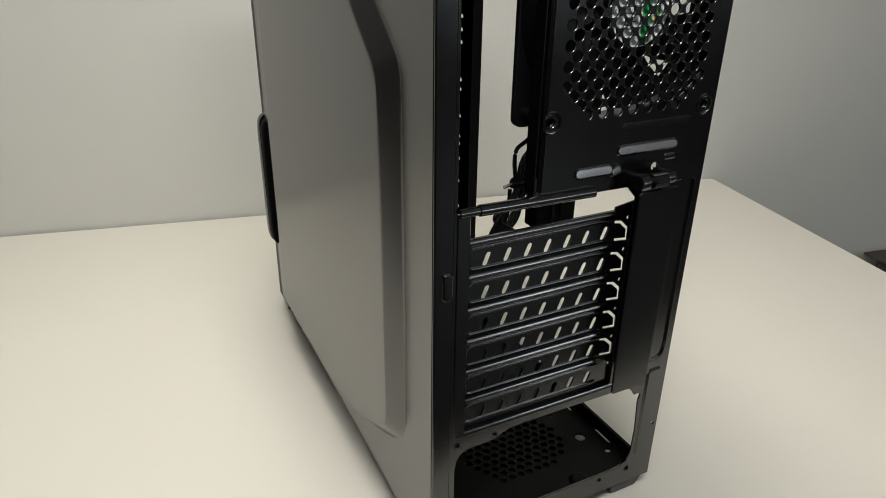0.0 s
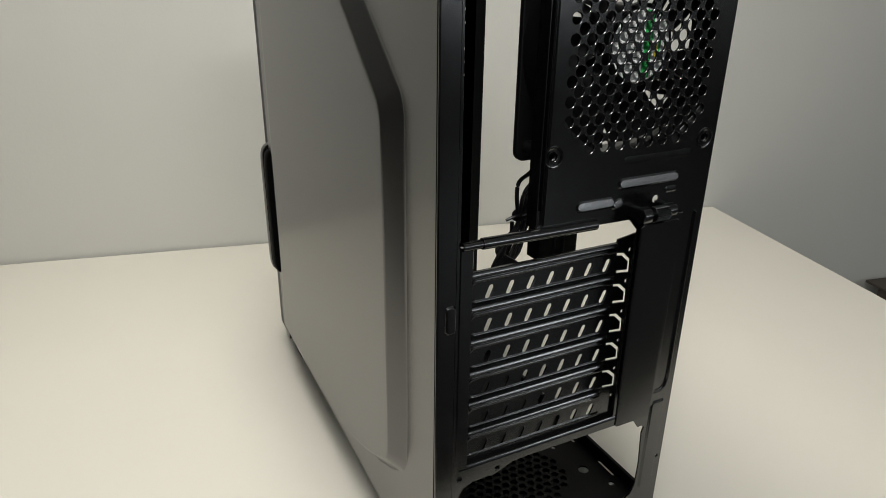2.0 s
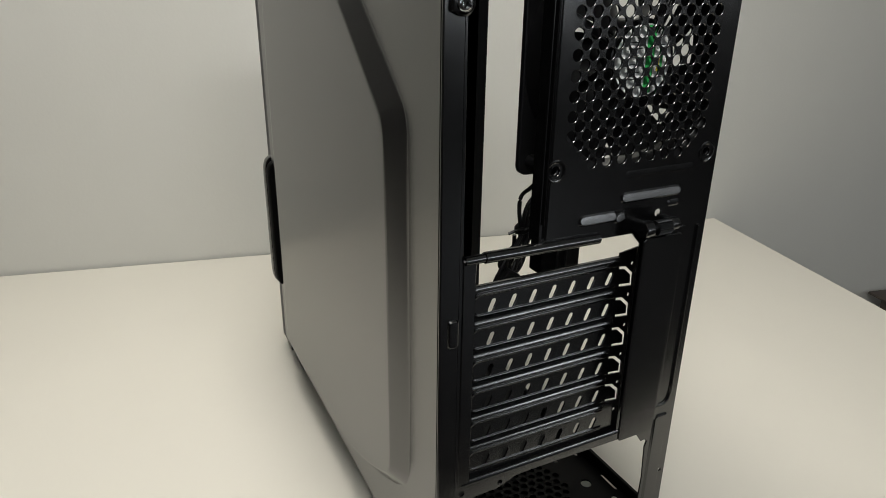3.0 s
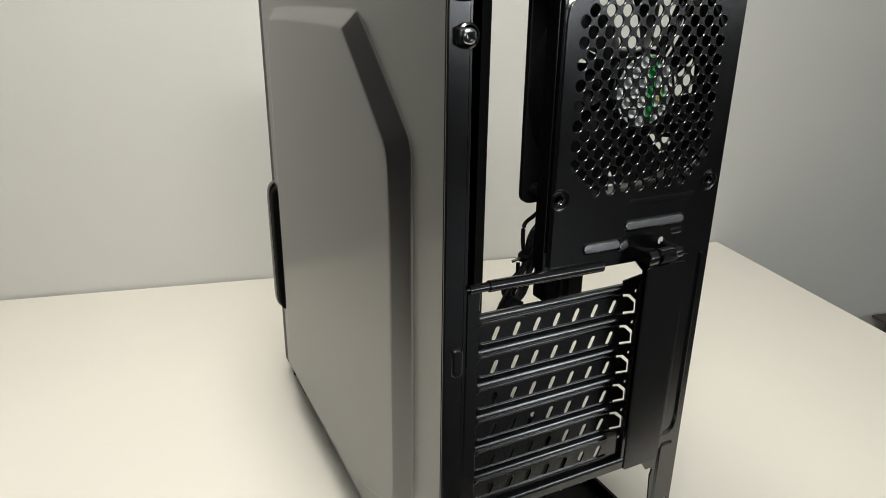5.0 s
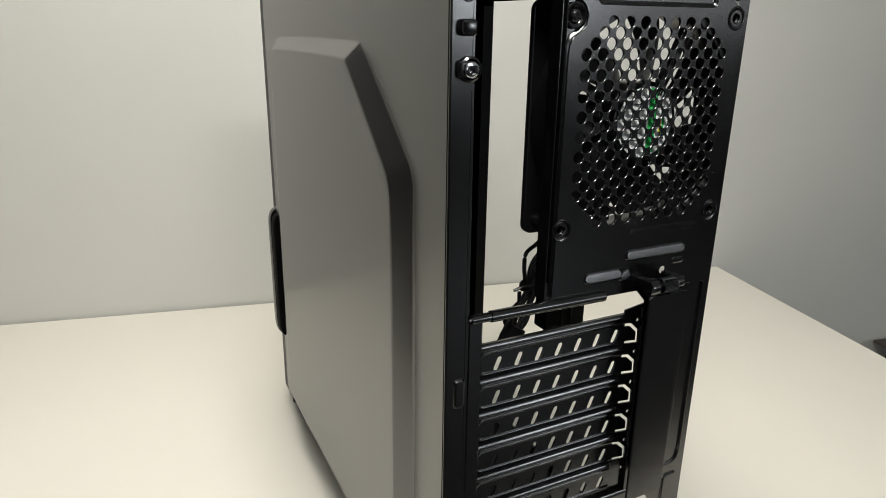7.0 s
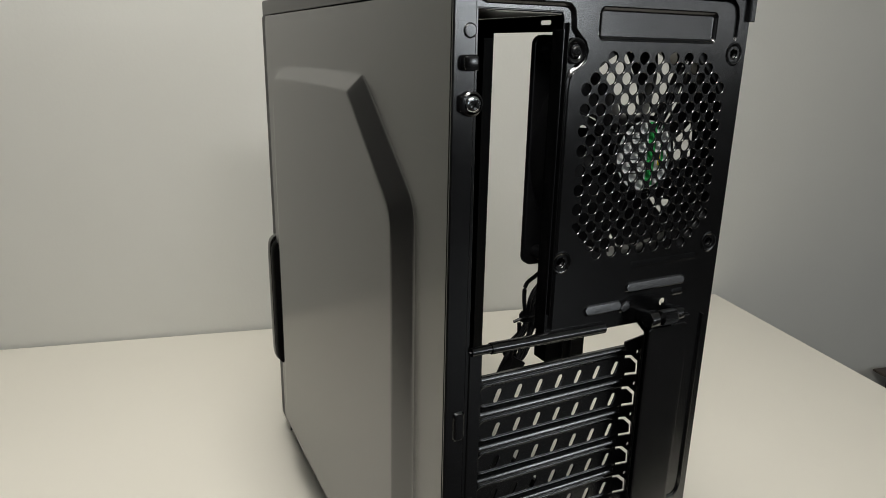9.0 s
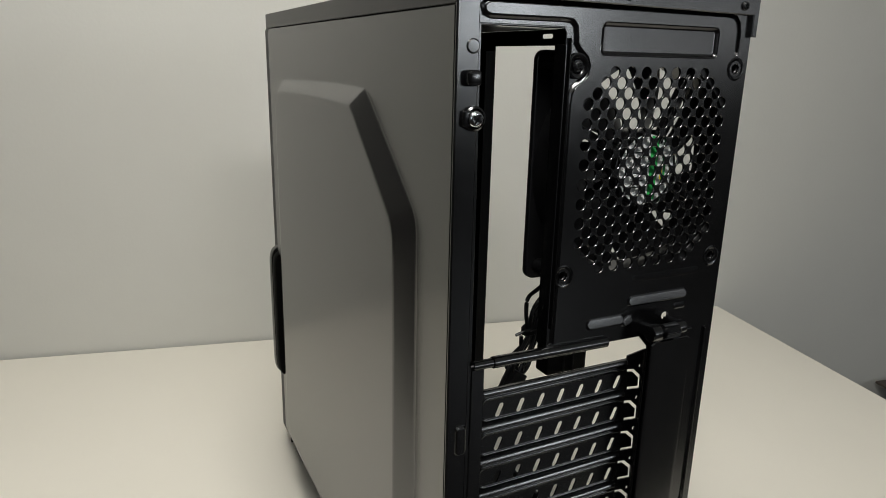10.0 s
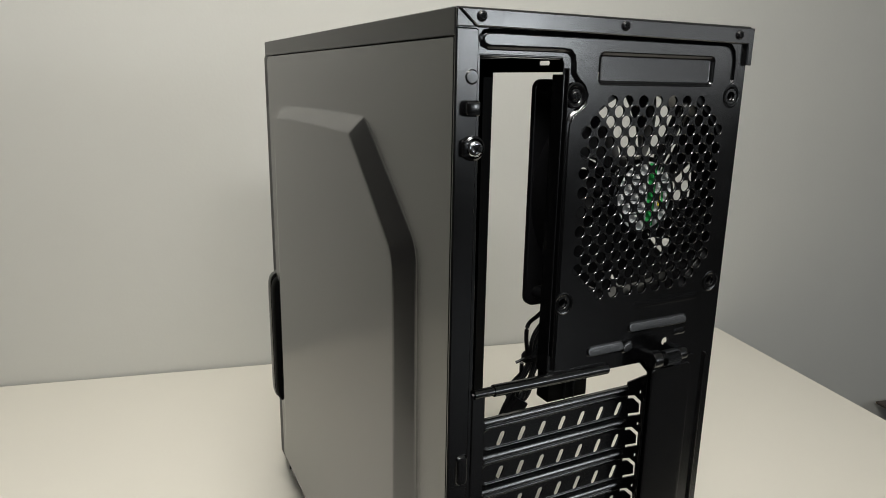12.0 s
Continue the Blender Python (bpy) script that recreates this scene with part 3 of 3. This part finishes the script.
part("corner_fold", sheet(bmesh.new(), [(-1.0, 431.0), (-0.3, 431.4), (8.2, 424.1), (-1.0, 423.9)], [], rear, -2.1, -1.3, 0.4), STEEL, cap)

# inside: floor pan, open-side rails, drive cage, front plate, tray
holes = []
for i in range(11):
    for j in range(9):
        x, y = 62 + 7.4 * i + (3.7 if j % 2 else 0), 38 + 6.4 * j
        if abs(x - 101) + abs(y - 64) < 52:
            holes.append(ring(x, y, 2.5, 8))
holes += [ring(156, 52, 4.2, 14), capsule(173.5, 46, 19, 2.6, 90), capsule(170, 90, 16, 2.6, 90), ring(150, 84, 1.8, 10), ring(166, 30, 2.4, 10), ring(131, 17, 2.4, 10)]
part("floor_pan", sheet(bmesh.new(), [(13.8, 1.5), (177, 1.5), (177, 350), (13.8, 350)], holes, flat, 15, 13.6, 0.2), INNER, case, "black perforated floor pan")
# black plate added under the vent so that its holes look dark
part("vent_backing", block(0.03, 0.146, 0.028, 0.14, 0.0095, 0.0128, bevel=0.0005), PLASTIC, case, "black plate behind the floor pan's holes")
part("floor_boss", emboss(bmesh.new(), ring(126.6, 14, 8, 18), flat, 15, 18, 3.0), INNER, case)
part("open_side_rail", block(0.1745, 0.1775, 0.0012, 0.35, 0.0136, 0.0245, bevel=0.0006), INNER, case)
part("open_side_rail", sheet(bmesh.new(), [(1.5, 409), (350, 409), (350, 421), (1.5, 421)], [capsule(186, 416, 15, 3.4, 0), capsule(60, 416, 12, 3, 0)], lambda u, v, d: Vector((0.1765 - d * MM, u * MM, v * MM)), 0, 1.2, 0.2), INNER, case)
part("roof_plate", block(0.002, 0.1765, 0.0015, 0.35, 0.4212, 0.4225), INNER, case)
holes = []
for z in (307, 295, 283.5, 249, 240, 214, 193.7, 186, 171, 147, 330, 342, 354, 372, 384, 120, 96, 70):
    holes.append(capsule(303, z, 7, 3.4, 0))
    holes.append(capsule(330, z, 7, 3.4, 0))
cage_plane = lambda u, v, d: Vector((0.1765 - d * MM, u * MM, v * MM))
part("drive_cage", sheet(bmesh.new(), [(265, 15), (350, 15), (350, 409), (265, 409)], holes, cage_plane, 0, 1.0, 0.2), INNER, case, "black drive cage wall with screw slots")
part("drive_cage", block(0.1665, 0.1755, 0.2645, 0.2657, 0.03, 0.405), INNER, case)
part("front_plate", block(0.002, 0.1765, 0.350, 0.3515, 0.0136, 0.4215), INNER, case)
part("motherboard_tray", sheet(bmesh.new(), [(14, 34), (350, 34), (350, 409), (14, 409)], [rounded(60, 150, 230, 360, 8), rounded(260, 290, 120, 330, 6)], lambda u, v, d: Vector((0.0125 + d * MM, u * MM, v * MM)), 0, 1.0, 0.2), INNER, case)
bezel = part("front_bezel", block(0.003, 0.1765, 0.3516, 0.392, 0.012, 0.4225, bevel=0.004), PLASTIC, case, "black plastic front bezel")


def grip(name, u0, u1, v0, v1, d0, d1, mat, label):
    """A long lug on the side, swelling out of the bezel and fading at both ends."""
    bm = bmesh.new()
    rows = []
    for k in range(25):
        t = -math.cos(math.pi * k / 24)
        v = (v0 + v1) / 2 + (v1 - v0) / 2 * t
        high = d0 + (d1 - d0) * max(0.02, 1 - abs(t) ** 14) ** 0.5
        w = (u1 - u0) * 0.5
        rows.append([bm.verts.new(side(u, v, d)) for u, d in ((u0, d0), (u0, high - 0.2 * w), (u0 + 0.3 * w, high), (u1 - 0.6 * w, high), (u1 - 0.15 * w, high - 0.35 * w), (u1, d0))])
    for a, b in zip(rows, rows[1:]):
        bridge(bm, a, b)
    bm.faces.new(rows[0])
    bm.faces.new(rows[-1])
    return part(name, bm, mat, bezel, label, sharp=50)


grip("side_grip", 352.5, 365, 88.5, 217, -3.0, 6.3, HOLLOW, "black hollow grip standing out of the bezel")
grip("grip_edge", 364, 373, 87, 220, -3.0, 7.1, GREY, "grey rim of the grip")

for x0, x1, y0, y1 in ((0.146, 0.176, 0.001, 0.03), (0.016, 0.04, 0.004, 0.03), (0.146, 0.176, 0.325, 0.352), (0.004, 0.034, 0.325, 0.352)):
    bm = block(x0, x1, y0, y1, 0.0, 0.0142, bevel=0.0012)
    for v in bm.verts:
        taper = 0.24 * (1 - v.co.z / 0.0142)
        v.co.x += ((x0 + x1) / 2 - v.co.x) * taper
        v.co.y += ((y0 + y1) / 2 - v.co.y) * taper
    part("foot", bm, RUBBER, case)
part("tape", block(0.132, 0.141, 0.012, 0.02, 0.006, 0.0136, bevel=0.0006), RUST, case, "orange-brown tape under the floor pan")

# ---- the fan ----
fan = thing("case_fan", "black case fan with a white and green label behind the grille", "fan", pose(FX * MM, 0.0016, FZ * MM))


def fanp(u, v, d):
    return Vector((u * MM, d * MM, v * MM))


for d0, d1 in ((0, 3.5), (21.5, 25)):
    part("flange", sheet(bmesh.new(), rounded(-60, 60, -60, 60, 5), [ring(0, 0, 57.5, 48)] + [ring(sx * 52.5, sz * 52.5, 2.2, 10) for sx in (-1, 1) for sz in (-1, 1)], fanp, d0, d1, 0.4), FAN_PLASTIC, fan)
bm = bmesh.new()
n = 56
loops = []
for r, d in ((57.5, 0.2), (59.5, 0.2), (59.5, 24.8), (57.5, 24.8)):
    loops.append([bm.verts.new(fanp(r * math.cos(2 * math.pi * k / n), r * math.sin(2 * math.pi * k / n), d)) for k in range(n)])
for a, b in zip(loops, loops[1:] + loops[:1]):
    bridge(bm, a, b)
part("shroud", bm, FAN_PLASTIC, fan)
for sx in (-1, 1):
    for sz in (-1, 1):
        part("corner_post", rod(bmesh.new(), fanp(sx * 52.5, sz * 52.5, 3.5), fanp(sx * 52.5, sz * 52.5, 21.5), 0.0038, 12), FAN_PLASTIC, fan)
part("hub", lathe(bmesh.new(), [(19.5 * MM, 0.008), (20 * MM, 0.0085), (20 * MM, 0.023), (18.5 * MM, 0.0245)], lambda a, b, d: Vector((a, d, b)), 40), FAN_PLASTIC, fan)
part("motor_plate", lathe(bmesh.new(), [(20.5 * MM, 0.0022), (21 * MM, 0.0027), (21 * MM, 0.0065), (20 * MM, 0.007)], lambda a, b, d: Vector((a, d, b)), 40), FAN_PLASTIC, fan)
for a in (64, 154, 244, 334):
    c, s = math.cos(radians(a)), math.sin(radians(a))
    bm = block(0.019, 0.058, 0.0022, 0.0062, -0.0022, 0.0022, bevel=0.0006)
    bm.transform(Matrix.Rotation(radians(-a), 4, "Y"))
    part("strut", bm, FAN_PLASTIC, fan)
BLADES = 7
for k in range(BLADES):
    bm = bmesh.new()
    rows = []
    for i in range(9):
        t = i / 8
        r = 19.5 + 36.5 * t
        mid = 2 * math.pi * k / BLADES + 0.36 * t + 0.25
        chord = 0.78 - 0.16 * t
        row = []
        for j in range(7):
            q = j / 6 - 0.5
            a = mid + chord * q
            row.append(bm.verts.new(fanp(r * math.cos(a), r * math.sin(a), 15.8 + (-13.0 * q + 2.2 * (q * q - 0.25)) * (1 - 0.12 * t))))
        rows.append(row)
    for a, b in zip(rows, rows[1:]):
        for i in range(6):
            bm.faces.new((a[i], a[i + 1], b[i + 1], b[i]))
    bmesh.ops.solidify(bm, geom=bm.faces[:], thickness=0.0012)
    part("blade", bm, FAN_PLASTIC, fan, sharp=50)

label = part("label", lathe(bmesh.new(), [(18.6 * MM, 0.0019), (18.6 * MM, 0.0024)], lambda a, b, d: Vector((a, d, b)), 40), LABEL, fan, "round white label with a green stripe")
bm = sheet(bmesh.new(), [(1.8, -17.5), (7.0, -16.4), (7.0, 16.6), (1.8, 17.8)], [], fanp, 1.7, 1.85, 0.05)
part("stripe", bm, GREEN, label)
part("mark", sheet(bmesh.new(), rounded(11.5, 13, -4, 6, 0.6), [], fanp, 1.7, 1.85, 0.05), GREEN, label)
part("mark", sheet(bmesh.new(), rounded(9.2, 11, -6, 2, 0.6), [], fanp, 1.7, 1.85, 0.05), YELLOW, label)
for u, v, w in ((-10, 9, 8), (-10.5, 6, 9), (-12, 1.5, 10), (-12, -2, 7), (-11, -6, 9), (-9, -9.5, 7), (8.6, 7.5, 5), (8.6, -9, 5)):
    part("print_bar", sheet(bmesh.new(), [(u, v), (u + w, v), (u + w, v + 0.5), (u, v + 0.5)], [], fanp, 1.7, 1.85, 0.04), INK, label)

# cables from the motor along a strut, down the back of the panel, tied below
c, s = math.cos(radians(64)), math.sin(radians(64))
for k in (-1, 0, 1):
    bm = tube(bmesh.new(), [fanp(15 * c + 1.8 * k, 15 * s, 2.4), fanp(30 * c + 1.9 * k, 30 * s, 1.6), fanp(54 * c + 1.9 * k, 54 * s, 2.0), fanp(40 + k, 56, 8), fanp(52, 58, 20)], 0.0008)
    part("lead", bm, CABLE, fan)


def behind(x, z, y=35.0):
    """A place inside the case, in millimetres, seen from the fan."""
    return Vector(((x - FX) * MM, y * MM - 0.0016, (z - FZ) * MM))


WAYS = (
    ((92, 283, 27), (84, 270, 33), (76.5, 264.5, 35), (71.8, 257, 35), (70.4, 244, 35), (66.2, 236, 35), (62, 229.5, 35), (60.8, 223, 35), (66, 218.5, 36), (72, 222, 37), (75.5, 231, 38), (74.5, 243, 38)),
    ((94, 282, 29), (86, 268, 34), (79, 261, 36), (75, 254, 37), (73, 243, 37), (69, 235, 37), (65, 229, 37), (64, 224, 38), (68, 221, 39), (73, 226, 39), (76, 236, 39)),
    ((96, 280, 30), (88, 266, 36), (82, 258, 38), (78.5, 251, 38), (75.8, 242, 37), (72, 233, 36), (68, 226, 36), (64.5, 219, 35), (61, 212, 35)),
    ((98, 279, 31), (91, 265, 37), (85.5, 256, 39), (82, 249, 39), (78.5, 240, 38), (74, 231, 38), (70, 224, 37), (66, 218, 36), (62.5, 212, 36)))
for k, way in enumerate(WAYS + WAYS[:3]):
    if k > 3:
        way = [(x - 2.5 + 5 * math.sin(0.7 * i + k), z + 1.5 * math.cos(1.1 * i + k), y + 3 + 2 * math.sin(0.9 * i + 2 * k)) for i, (x, z, y) in enumerate(way)]
    part("cable", tube(bmesh.new(), [behind(x, z, y) for x, z, y in way], 0.00125, 8, 7), CABLE, fan)
bm = lathe(bmesh.new(), [(0.0045, -0.002), (0.0056, -0.0012), (0.0056, 0.0012), (0.0045, 0.002)], lambda a, b, d: behind(72.8, 246.5, 37) + Vector((a, b, d + 0.35 * a)), 16)
part("cable_tie", bm, CABLE, fan)
part("tie_tail", tube(bmesh.new(), [behind(70, 247.5, 33), behind(66, 247.3, 33), behind(60.5, 245.3, 34)], 0.0009), CABLE, fan)
bm = block(-0.0048, 0.0048, -0.003, 0.003, -0.008, 0.008, bevel=0.0008)
bm.transform(Matrix.Translation(behind(61.5, 214, 35.5)) @ Matrix.Rotation(radians(32), 4, "Y"))
part("plug", bm, FAN_PLASTIC, fan)
bm = block(-0.0145, 0.0145, -0.006, 0.006, -0.0225, 0.0225, bevel=0.0008)
bm.transform(Matrix.Translation(behind(99.5, 236.8, 41)))
socket = part("power_connector", bm, FAN_PLASTIC, fan, "wide black power connector on the fan's cable")
for dx in (-1.0, 5.5):
    bm = block(-0.0005, 0.0005, -0.0008, 0.0008, -0.009, 0.009, bevel=0.0002)
    bm.transform(Matrix.Translation(behind(97.5 + dx, 224, 34.2)))
    part("rib", bm, RUBBER, socket)
